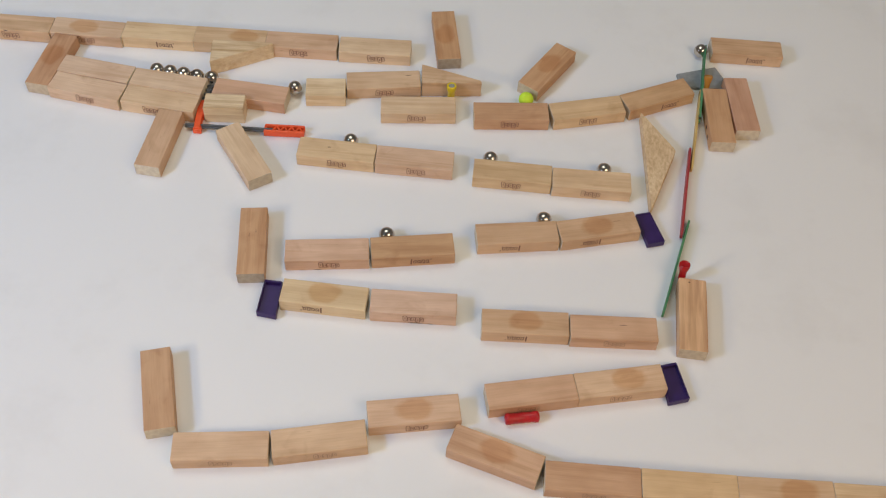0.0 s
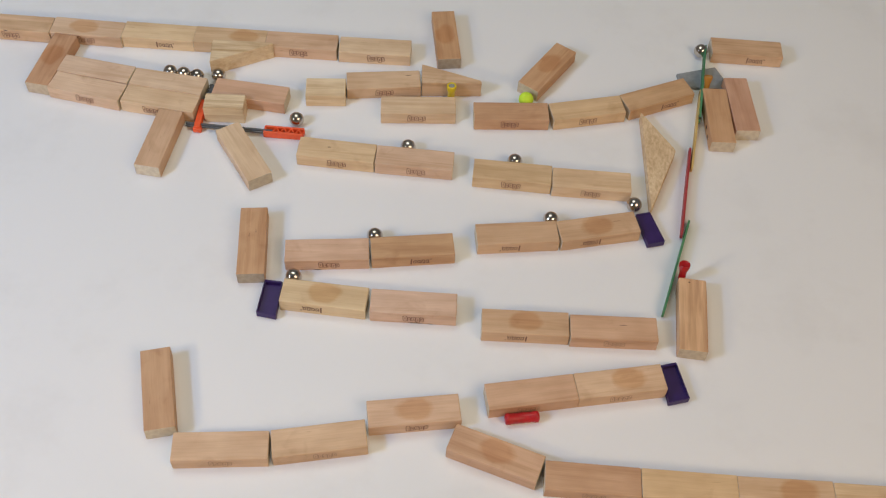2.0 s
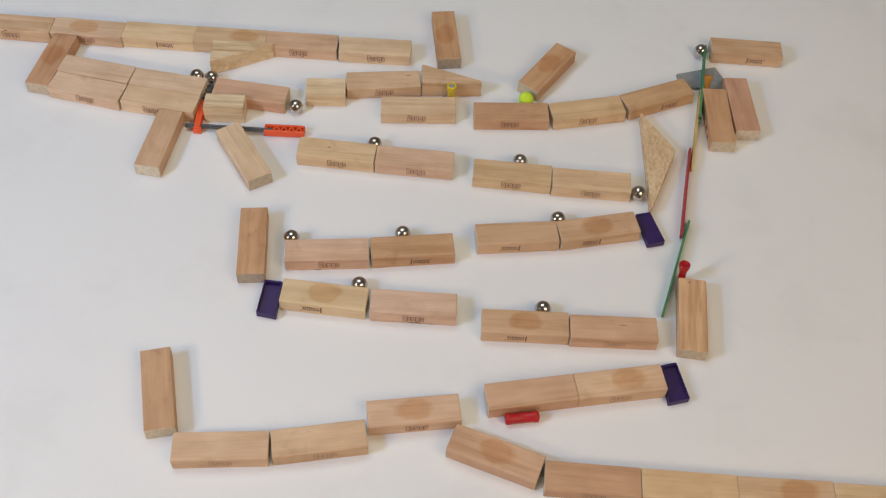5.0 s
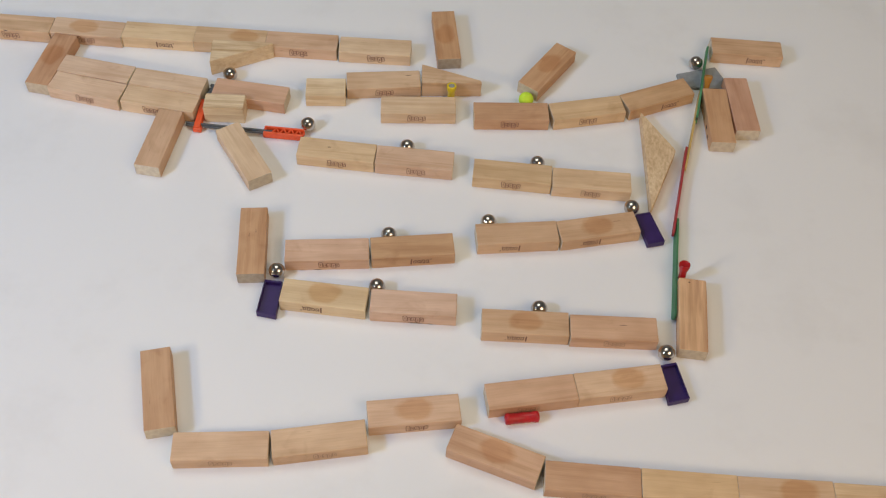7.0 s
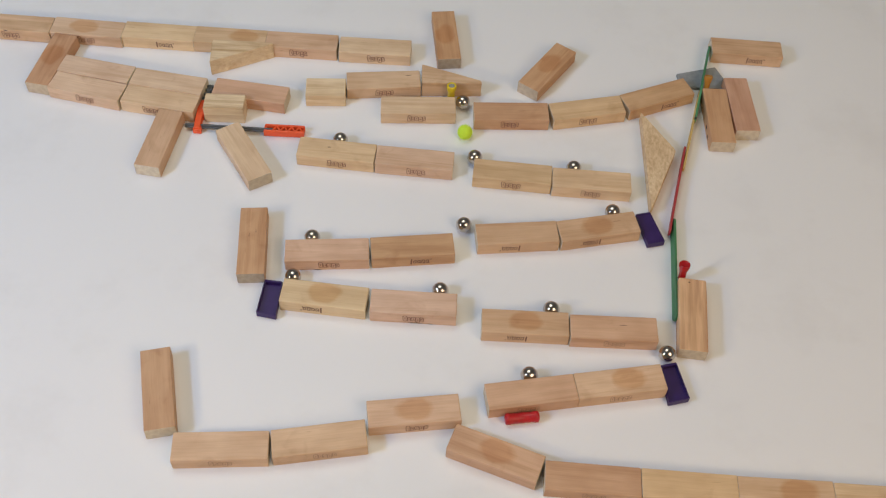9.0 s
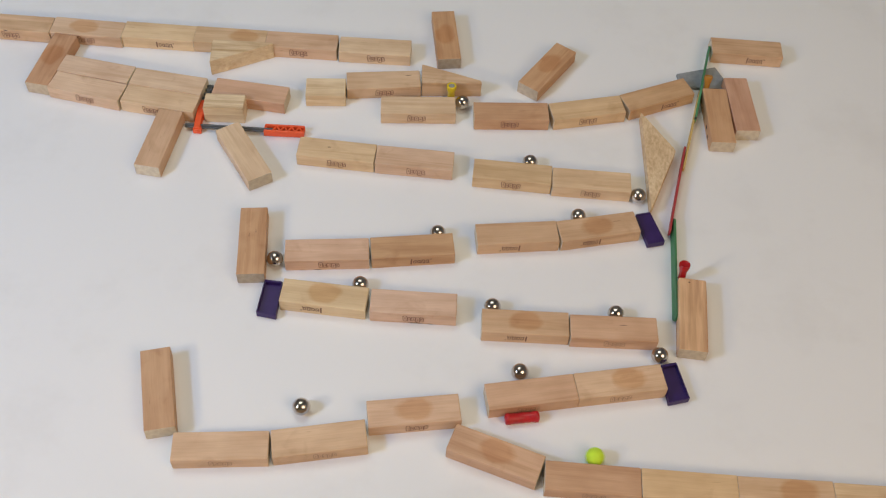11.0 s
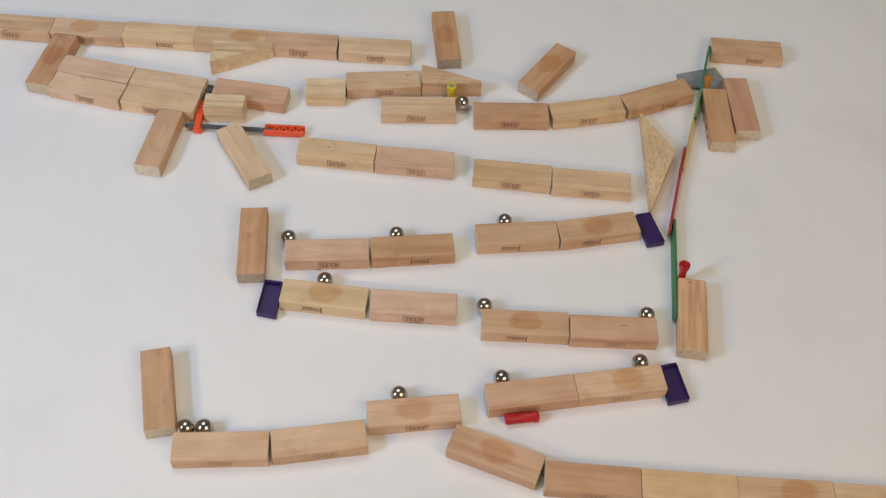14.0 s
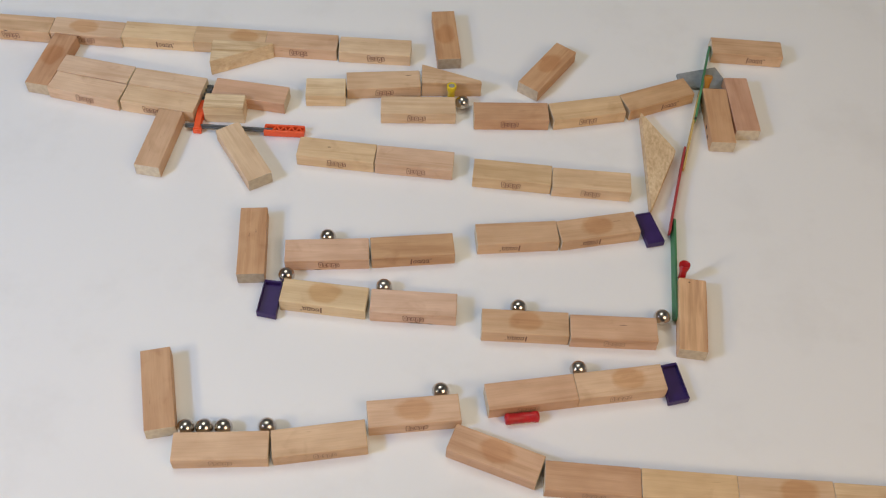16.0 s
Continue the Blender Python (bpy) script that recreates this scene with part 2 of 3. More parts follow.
# x, y, turn, tone from pale to deep, place of a dark heart patch, printed mark and its place along the side,
# and how rosy (above 0) or yellow (below 0) the wood is
BLOCKS = [
    (-0.0839, 0.8210, 0.4, 0.20, None, "outline", 1, 0.1),
    (-0.0107, 0.8455, 98.2, 0.80, 0, "", 0, -0.2),
    (0.0968, 0.8060, 57.1, 0.70, 5, "", 0, -0.2),
    (-0.1643, 0.3565, 5.1, 0.30, None, "faint", 0, 0),
    (-0.2237, 0.4037, 104.7, 0.75, None, "", 0, 0),
    (-0.1713, 0.5583, 96.2, 0.75, None, "", 0, -0.2),
    (0.2203, 0.5077, 85.6, 0.99, None, "", 0, 0),
    (0.0744, 0.4885, 0.8, 0.65, 0, "turned", -7, 0),
    (0.1505, 0.4883, 1.3, 0.60, None, "faint", 0, 0.3),
    (-0.1035, 0.5527, 5.8, 0.30, None, "outline", 1, 0.7),
    (0.0514, 0.3650, -18.6, 0.60, 0, "", 0, 0.2),
    (-0.2801, 0.6744, 83.6, 0.60, None, "", 0, 0.2),
    (-0.1968, 0.6638, 123.7, 0.21, None, "", 0, 0.1),
    (0.0667, 0.5850, 7.6, 0.60, None, "turned", -7, 0),
    (0.3103, 0.8545, -1.0, 0.65, None, "solid", 9, -0.1),
    (0.0618, 0.6589, -2.7, 0.35, None, "outline", -1, -0.5),
    (-0.3862, 0.8228, -2.0, 0.35, -4, "outline", 0, 0.3),
    (-0.3111, 0.8232, -0.8, 0.12, None, "solid", 7, -0.4),
    (-0.2362, 0.8228, -0.4, 0.35, 14, "", 0, -0.2),
    (-0.1613, 0.8224, -0.2, 0.30, None, "outline", -3, 0.3),
    (-0.4109, 0.7729, 82.3, 0.85, 6, "", 0, 0.3),
    (-0.3623, 0.7626, -9.3, 0.25, None, "", 0, 0.6),
    (-0.2870, 0.7512, -7.3, 0.25, None, "", 0, 0.2),
    (-0.3654, 0.7374, -10.3, 0.20, None, "outline", 1, 0.3),
    (-0.2897, 0.7266, -7.5, 0.22, None, "outline", -6, -0.1),
    (-0.2029, 0.7447, -5.6, 0.60, None, "", 0, 0.5),
    (-0.0712, 0.7721, 7.3, 0.50, None, "outline", 0, 0),
    (-0.0336, 0.7391, 4.1, 0.20, None, "outline", -2, 0.1),
    (0.0597, 0.7384, 4.2, 0.75, None, "outline", -2, 0.1),
    (0.1363, 0.7500, 13.9, 0.40, None, "outline", -2, -0.5),
    (0.2088, 0.7754, 24.4, 0.65, None, "solid", 9, -0.3),
    (0.2695, 0.7513, 91.4, 0.85, None, "", 0, -0.3),
    (0.2946, 0.7691, 93.8, 0.70, None, "", 0, 1.0),
    (-0.1080, 0.6727, -3.4, 0.20, None, "outline", 1, -0.4),
    (-0.0324, 0.6686, -2.2, 0.40, None, "outline", 2, 0.6),
    (0.1374, 0.6543, -1.1, 0.25, None, "outline", -1, -0.3),
    (-0.0275, 0.5628, 8.5, 0.72, None, "solid", 6, -0.3),
    (0.1415, 0.5984, 13.7, 0.60, 0, "turned", -9, 0),
    (-0.1003, 0.5045, -3.7, 0.20, 0, "turned", -9, -0.5),
    (-0.0224, 0.5014, 0.1, 0.40, None, "outline", 0, 0.7),
    (0.0796, 0.4214, 11.6, 0.55, None, "faint", -5, 0.3),
    (0.1533, 0.4363, 11.2, 0.50, 8, "faint", -2, 0.1),
    (-0.0154, 0.3976, 9.3, 0.45, 0, "outline", 1, 0.2),
    (-0.0883, 0.3680, 11.3, 0.35, None, "faint", 3, -0.1),
    (0.1275, 0.3484, -1.3, 0.72, None, "faint", 1, 0.3),
    (0.2028, 0.3469, -1.1, 0.05, None, "", 0, 0),
    (0.2779, 0.3461, 0.2, 0.45, 10, "", 0, 0),
    (-0.4614, 0.8231, -1.0, 0.35, None, "outline", -4, 0.1),
    (0.3532, 0.3451, -0.3, 0.15, None, "", 0, -0.2),
]


def block_mesh(rng):
    bm = box(L - 0.0003, W, H * rng.uniform(0.988, 1.012), (0, 0, 0), 0.0010, 2)
    for v in bm.verts:
        v.co += Vector((rng.uniform(-1, 1), rng.uniform(-1, 1), 0)) * 0.00012
    return bm


def ring(bm, x, z, rx, rz, thick, segs=10, lean=0.0):
    """A flat closed outline on the side plane y = 0."""
    inner, outer = [], []
    for i in range(segs):
        a = 2 * math.pi * i / segs
        c, s = math.cos(a), math.sin(a)
        c, s = math.copysign(abs(c) ** 0.5, c), math.copysign(abs(s) ** 0.5, s)
        outer.append(bm.verts.new((x + rx * c + lean * rz * s, 0, z + rz * s)))
        inner.append(bm.verts.new((x + (rx - thick) * c + lean * rz * s, 0, z + (rz - thick) * s)))
    for i in range(segs):
        j = (i + 1) % segs
        bm.faces.new((outer[i], outer[j], inner[j], inner[i]))


def bar(bm, x0, z0, x1, z1, thick):
    d = Vector((x1 - x0, z1 - z0)).normalized() * thick / 2
    pts = [(x0 - d.y, z0 + d.x), (x1 - d.y, z1 + d.x), (x1 + d.y, z1 - d.x), (x0 + d.y, z0 - d.x)]
    bm.faces.new([bm.verts.new((x, 0, z)) for x, z in pts])


def mark_mesh(kind, rng):
    """The maker's mark as plain shapes: a bobbing row of boxy outlines, or an upright stroke and a row of thick loops."""
    bm = bmesh.new()
    if kind == "outline":
        x = -0.0086
        for i in range(5):
            w = (0.0018, 0.0016, 0.0018, 0.0019, 0.0016)[i] * rng.uniform(0.95, 1.1)
            tall = (0.0042, 0.0031, 0.0030, 0.0038, 0.0030)[i]
            z = 0.0072 + (0.0006, -0.0003, 0.0004, -0.0008, 0.0004)[i]
            x += w
            ring(bm, x, z, w * 1.06, tall, 0.00058, 16, rng.uniform(-0.12, 0.12))
            bar(bm, x - 0.0001, z - tall * 0.35, x + 0.0002, z + tall * 0.35, 0.00065)
            if i % 2:
                bar(bm, x - w * 0.6, z - tall * 0.1, x + w * 0.6, z + tall * 0.05, 0.00055)
            x += w * 1.02
    else:
        bar(bm, -0.0082, 0.0030, -0.0078, 0.0106, 0.0013)
        for x, tall, tail in ((-0.0048, 0.0023, 0), (-0.0012, 0.0022, 1), (0.0025, 0.0027, -1), (0.0063, 0.0023, 1)):
            ring(bm, x, 0.0066, 0.0015, tall, 0.0008, 10, 0.12)
            if tail:
                bar(bm, x + 0.0013, 0.0066 - tall * 0.4, x + 0.0017, 0.0066 - tall * 1.25 * abs(tail), 0.0008)
        ring(bm, 0.0094, 0.0094, 0.0007, 0.0007, 0.0004, 8)
    bmesh.ops.recalc_face_normals(bm, faces=bm.faces)
    return bm


def tone_words(tone, oval):
    word = "pale" if tone < 0.3 else "warm tan" if tone < 0.6 else "striped" if tone == 0.99 else "reddish"
    return f"{word} wooden block" + (", darker oval patch" if oval is not None else "")


def sliver(parent, at, size, turn=0.0):
    """A dark chip: a thin eight-sided splinter lying along local x on a face."""
    bm = lathe([(0.2, -0.5), (0.46, -0.2), (0.5, 0.15), (0.25, 0.5)], 8)
    bmesh.ops.transform(bm, matrix=Matrix.Rotation(radians(turn), 4, "Y") @ Matrix.Diagonal((*size, 1)) @ Matrix.Rotation(radians(90), 4, "Y"), verts=bm.verts)
    if at[2] > H:
        part("brown_fleck", bm, INK, parent, "brown fleck in the wood").location = at
    else:
        part("dark_chip", bm, CHARCOAL, parent, "dark chip in the wood").location = at


# block by its place in the list: where dark chips sit on it, in millimetres, and their length and width
CHIPS = {
    9: [((-9, -12.1, 0.9), (9, 0.6, 1.3)), ((-22, -12.1, 0.7), (5, 0.5, 0.9))],
    39: [((2, -12.1, 1.2), (14, 0.6, 1.6)), ((15, -12.1, 0.8), (6, 0.5, 1.0))],
    12: [((-21.5, 12.1, 4.0), (2.6, 0.6, 2.2)), ((-12, 12.1, 2.0), (4, 0.5, 1.2))],
    47: [((-8, -12.0, 13.3), (4, 1.2, 1.0))],
    26: [((26, 5, 14.3), (6, 0.8, 0.4))],
    33: [((-8, 2, 14.3), (4, 0.9, 0.4))],
    31: [((-10, 12.1, 6), (6, 0.6, 4)), ((-22, 12.1, 4), (8, 0.6, 3)), ((20, 12.1, 3), (5, 0.5, 2))],
    8: [((8, 3, 14.3), (6, 0.6, 0.4))],
    5: [((6, 3, 14.3), (5, 0.5, 0.3)), ((10, -3, 14.3), (4, 0.5, 0.3))],
}
# blocks whose sawn ends are darker and greyer than the others
GREY_ENDED = (1, 4, 5, 12)
INKS = {"faint": FAINT_INK, "solid": INK, "turned": INK, "outline": RED_INK}


def wooden_blocks():
    rng = random.Random(4)
    for number, (x, y, turn, tone, oval, mark, along, rosy) in enumerate(BLOCKS):
        ob = part("wooden_block", block_mesh(rng), PLAIN if tone < 0.1 else STRIPED if tone == 0.99 else block_wood(tone, oval, rosy))
        ob.data.materials.append(GREY_END if number in GREY_ENDED else END)
        for p in ob.data.polygons:
            p.material_index = int(abs(p.normal.x) > 0.9)
        ob.matrix_world = pose(x, y, 0, 0, 0, turn)
        words = tone_words(tone, oval) + (", marked side" if mark else " lying flat on table")
        tagged(ob, words, "wooden block", "blocks of the ball run")
        if mark:
            m = part("printed_mark", mark_mesh("solid" if mark in ("solid", "turned") else "outline", rng), INKS[mark], ob, "brown printed mark")
            tagged(m, kind="stuff")
            m.matrix_basis = pose(along / 1000, -W / 2 - 0.00018, 0.0138 if mark == "turned" else 0, 0, 180 if mark == "turned" else 0, 0)
        for at, size in CHIPS.get(number, ()):
            sliver(ob, [v / 1000 for v in at], [v / 1000 for v in size], rng.uniform(-8, 8))
        if tone == 0.99:
            part("nail_hole", lathe([(0.0007, H - 0.001), (0.0007, H + 0.0001)], 10), CHARCOAL, ob, "small dark nail hole").location = (0.0335, 0.003, 0)


wooden_blocks()


def streaks_on_top(ob):
    ob.data.materials.append(PINE)
    for p in ob.data.polygons:
        p.material_index = int(p.normal.z < 0.5)


def offcuts():
    ob = part("pine_offcut", box(0.0395, 0.0205, 0.0200, (0, 0, 0), 0.0005, 1), STREAKY)
    ob.matrix_world = pose(-0.2245, 0.7222, 0, 0, 0, 1.5)
    streaks_on_top(ob)
    tagged(ob, "short yellowish pine offcut with sharp sawn edges", "wood offcut")
    ob = part("pine_offcut", box(0.0400, 0.0262, 0.0142, (0, 0, 0), 0.0006, 1), PINE)
    ob.matrix_world = pose(-0.1283, 0.7561, 0, 0, 0, 4.4)
    tagged(ob, "short pale pine offcut at the end of a block", "wood offcut")

    def wedge(points, height, mat, label, upright=False):
        cx, cy = (sum(p[i] for p in points) / len(points) for i in (0, 1))
        o = part("wooden_wedge", prism([((x - cx) / 1000, (y - cy) / 1000) for x, y in points], height, 0.0005), mat)
        o.location = (cx / 1000, cy / 1000, 0)
        if upright:
            o.data.transform(Matrix.Rotation(radians(90), 4, "Z"))
            o.rotation_euler.z = radians(-90)
        if mat == STREAKY:
            streaks_on_top(o)
        tagged(o, label, "wooden wedge", "wedges cut from wood")

    wedge([(-252, 811.0), (-249.5, 777.5), (-189.5, 809.0), (-189.5, 811.8)], 0.0190, STREAKY, "streaky pine wedge pressed against a row of blocks")
    wedge([(-33.2, 793.4), (-31.5, 765.5), (29, 770.6), (27.9, 774.6)], 0.0190, block_wood(0.5, None), "tan wooden wedge cut from a block")
    wedge([(191.0, 750.5), (192.5, 626.0), (194, 627), (221.8, 700.0), (221.0, 703.5)], 0.0120, PLY, "speckled triangular wooden wedge that turns the balls", True)


offcuts()


# ---- plastic pieces ----
def tray(corners, label, depth=0.0040):
    """A shallow tray with a thin rim, floor and four walls; with little depth it lies bottom up."""
    cx, cy = (sum(p[i] for p in corners) / 4 for i in (0, 1))
    pts = [Vector(((x - cx) / 1000, (y - cy) / 1000)) for x, y in corners]
    inner = [p * (1 - 0.0022 / p.length) for p in pts]
    h, floor_h = 0.0068, 0.0068 - depth
    bm = bmesh.new()
    ob_, oi, ii, lo = ([bm.verts.new((p.x, p.y, z)) for p in ring_] for ring_, z in ((pts, 0), (pts, h), (inner, h), (inner, floor_h)))
    bm.faces.new(ob_[::-1]), bm.faces.new(lo)
    for a, b in ((ob_, oi), (oi, ii), (ii, lo)):
        for i in range(4):
            bm.faces.new((a[i], a[(i + 1) % 4], b[(i + 1) % 4], b[i]))
    bmesh.ops.recalc_face_normals(bm, faces=bm.faces)
    bmesh.ops.bevel(bm, geom=list(bm.edges), offset=0.0004, segments=2, affect="EDGES")
    ob = part("plastic_tray", bm, PURPLE)
    ob.location = (cx / 1000, cy / 1000, 0)
    tagged(ob, label, "plastic tray", "purple trays")


tray([(178.7, 621.8), (192.3, 625.6), (204.0, 591.7), (188.0, 587.1)], "dark purple upturned plastic tray below the wooden wedge", 0.0004)
tray([(-155.1, 521.7), (-139.4, 520.5), (-140.1, 484.1), (-157.6, 486.9)], "dark purple plastic tray beside a pale block")
tray([(189.8, 458.6), (203.3, 462.6), (211.9, 428.5), (194.1, 423.3)], "dark purple plastic tray at the end of a row")


def push_pin(name, mat, place, turn, label, size=1.0, lift=0.0):
    """A pin at a block end: its axis runs along local x, lifted by some degrees."""
    ob = tagged(new(name), label, "push pin")
    ob.matrix_world = pose(*place, 0, -lift, turn)
    turned = Matrix.Rotation(radians(90), 4, "Y")
    prof = [(0.0034, 0.0), (0.0036, 0.0012), (0.0034, 0.0022), (0.0035, 0.0090), (0.0040, 0.0118), (0.0049, 0.0146), (0.0054, 0.0172), (0.0054, 0.0192),
            (0.0050, 0.0202), (0.0044, 0.0204), (0.0040, 0.0198), (0.0012, 0.0196)]
    bm = lathe([(r * size, z * size) for r, z in prof])
    bmesh.ops.transform(bm, matrix=turned, verts=bm.verts)
    smooth(part("head", bm, mat, ob))
    bm = lathe([(0.0006, -0.006), (0.0006, 0.001)], 8)
    bmesh.ops.transform(bm, matrix=turned, verts=bm.verts)
    part("needle", bm, STEEL, ob, "steel needle in the wood")


push_pin("push_pin", RED, (0.2155, 0.5505, 0.0060), 100, "glossy red push pin standing at a block end", 0.93, 80)
push_pin("push_pin", AMBER, (0.2615, 0.7905, 0.0085), 88, "clear amber push pin standing at a block end", 0.80, 62)


def yellow_peg():
    prof = [(0.0040, 0.0), (0.0040, 0.0014), (0.0036, 0.0024), (0.0037, 0.0140), (0.0048, 0.0164), (0.0049, 0.0214), (0.0044, 0.0222), (0.0034, 0.0222), (0.0031, 0.0210)]
    ob = smooth(part("yellow_peg", lathe(prof), YELLOW))
    ob.location = (-0.0014, 0.7618, 0)
    tagged(ob, "small yellow plastic peg standing behind a block", "peg")
    part("dimple", lathe([(0.0030, 0.0206), (0.0030, 0.0212)], 20), MID_GREY, ob, "grey dimple in the top")


yellow_peg()


def grey_plate():
    pts = [(234.6, 818.6), (276.7, 832.6), (285.4, 812.8), (280.6, 800.0), (238.0, 800.0)]
    ob = part("grey_plate", prism([((x - 260) / 1000, (y - 814) / 1000) for x, y in pts], 0.0036, 0.0004), PLATE)
    ob.location = (0.260, 0.814, 0)
    tagged(ob, "thin grey plastic plate under the green stick", "plastic plate")


grey_plate()


def red_peg():
    bm = lathe([(0.0034, -0.0140), (0.0046, -0.0132), (0.0048, -0.0122), (0.0048, -0.0098), (0.0044, -0.0092), (0.0044, 0.0092), (0.0048, 0.0098), (0.0048, 0.0122), (0.0046, 0.0132), (0.0034, 0.0140)], 20)
    bmesh.ops.transform(bm, matrix=Matrix.Rotation(radians(90), 4, "Y"), verts=bm.verts)
    ob = smooth(part("red_peg", bm, RED_PEG))
    ob.matrix_world = pose(0.0727, 0.4019, 0.0048, 0, 0, 9.4)
    tagged(ob, "short red round peg lying beside a block", "peg")


red_peg()


# ---- the lever that lifts the waiting balls; local origin at its pivot ----
def lever():
    ob = tagged(new("lever"), "toy lever of grey axle and orange beam", "toy lever")

    def along(a, b, width, height, z, bevel=0.0006):
        a, b = Vector(a), Vector(b)
        d = b - a
        bm = box(d.length, width, height, (0, 0, 0), bevel)
        bmesh.ops.transform(bm, matrix=Matrix.Translation(((a + b) / 2).to_3d() + Vector((0, 0, z))) @ Matrix.Rotation(math.atan2(d.y, d.x), 4, "Z"), verts=bm.verts)
        return bm

    part("axle", join(along((-0.0385, 0.0005), (0.0475, 0.0004), 0.0020, 0.0050, 0.0020), along((-0.0385, 0.0005), (0.0475, 0.0004), 0.0050, 0.0020, 0.0035)), GREY, ob, "dark grey cross axle")
    bm = along((0.0400, 0.0046), (0.0790, 0.0052), 0.0019, 0.0078, 0.0006)
    join(bm, along((0.0400, -0.0030), (0.0790, -0.0024), 0.0019, 0.0078, 0.0006))
    join(bm, along((0.0392, 0.0008), (0.0414, 0.0008), 0.0094, 0.0062, 0.0006))
    join(bm, along((0.0770, 0.0013), (0.0788, 0.0013), 0.0060, 0.0050, 0.0006))
    for i in range(4):
        x = 0.0478 + i * 0.0074
        join(bm, along((x, -0.0022), (x + 0.0037, 0.0046), 0.0015, 0.0066, 0.0008, 0.0003))
        join(bm, along((x + 0.0037, 0.0046), (x + 0.0074, -0.0018), 0.0015, 0.0066, 0.0008, 0.0003))
    beam = part("beam", bm, ORANGE, ob, "bright orange latticed beam")
    part("recess", along((0.0400, 0.0008), (0.0784, 0.0013), 0.0070, 0.0014, 0.0007, 0.0002), SHADED_ORANGE, beam, "orange web, shade put into its colour")
    bm = along((-0.0262, -0.0045), (-0.0277, 0.0330), 0.0062, 0.0074, 0.0006, 0.0008)
    join(bm, along((-0.0262, -0.0062), (-0.0264, 0.0035), 0.0084, 0.0052, 0.0004, 0.0010))
    join(bm, along((-0.0268, 0.0120), (-0.0272, 0.0225), 0.0076, 0.0058, 0.0005, 0.0010))
    part("connector", bm, ORANGE, ob, "orange connector")
    bm = along((-0.0255, 0.0332), (-0.0232, 0.0555), 0.0042, 0.0070, 0.0006, 0.0008)
    for i in range(4):
        y = 0.0350 + i * 0.0058
        join(bm, along((-0.0253 + i * 0.0006, y), (-0.0251 + i * 0.0006, y + 0.0026), 0.0062, 0.0076, 0.0004, 0.0006))
    part("pusher", bm, GREY, ob, "grey ribbed pusher bar")
    return ob


# ---- craft sticks that stand on edge ----
def craft_stick(mat, label, tip=None, length=0.114):
    ob = tagged(new("craft_stick"), label, "craft stick", "craft sticks")
    r, hh = 0.0046, 0.0046
    pts = []
    for i in range(9):
        a = -math.pi / 2 + math.pi * i / 8
        pts.append((length / 2 - r + r * math.cos(a), hh + r * math.sin(a)))
    pts += [(-x, 2 * hh - z) for x, z in pts]
    bm = bmesh.new()
    near, far = ([bm.verts.new((x, y, z)) for x, z in pts] for y in (-0.0009, 0.0009))
    n = len(pts)
    bm.faces.new(near), bm.faces.new(far[::-1])
    for i in range(n):
        bm.faces.new((near[i], far[i], far[(i + 1) % n], near[(i + 1) % n]))
    bmesh.ops.recalc_face_normals(bm, faces=bm.faces)
    part("stick", bm, mat, ob)
    if tip:
        part("tip", box(0.0070, 0.0022, 0.0080, (-length / 2 + 0.0042, 0, 0.0006), 0.0006), CHARCOAL, ob, "dark stained tip")
    return ob


# ---- balls ----
R, RG = 0.00725, 0.0075


def ball(name, radius, mat, label, category, group=""):
    bm = bmesh.new()
    bmesh.ops.create_uvsphere(bm, u_segments=40, v_segments=24, radius=radius)
    ob = smooth(part(name, bm, mat))
    return tagged(ob, label, category, group)


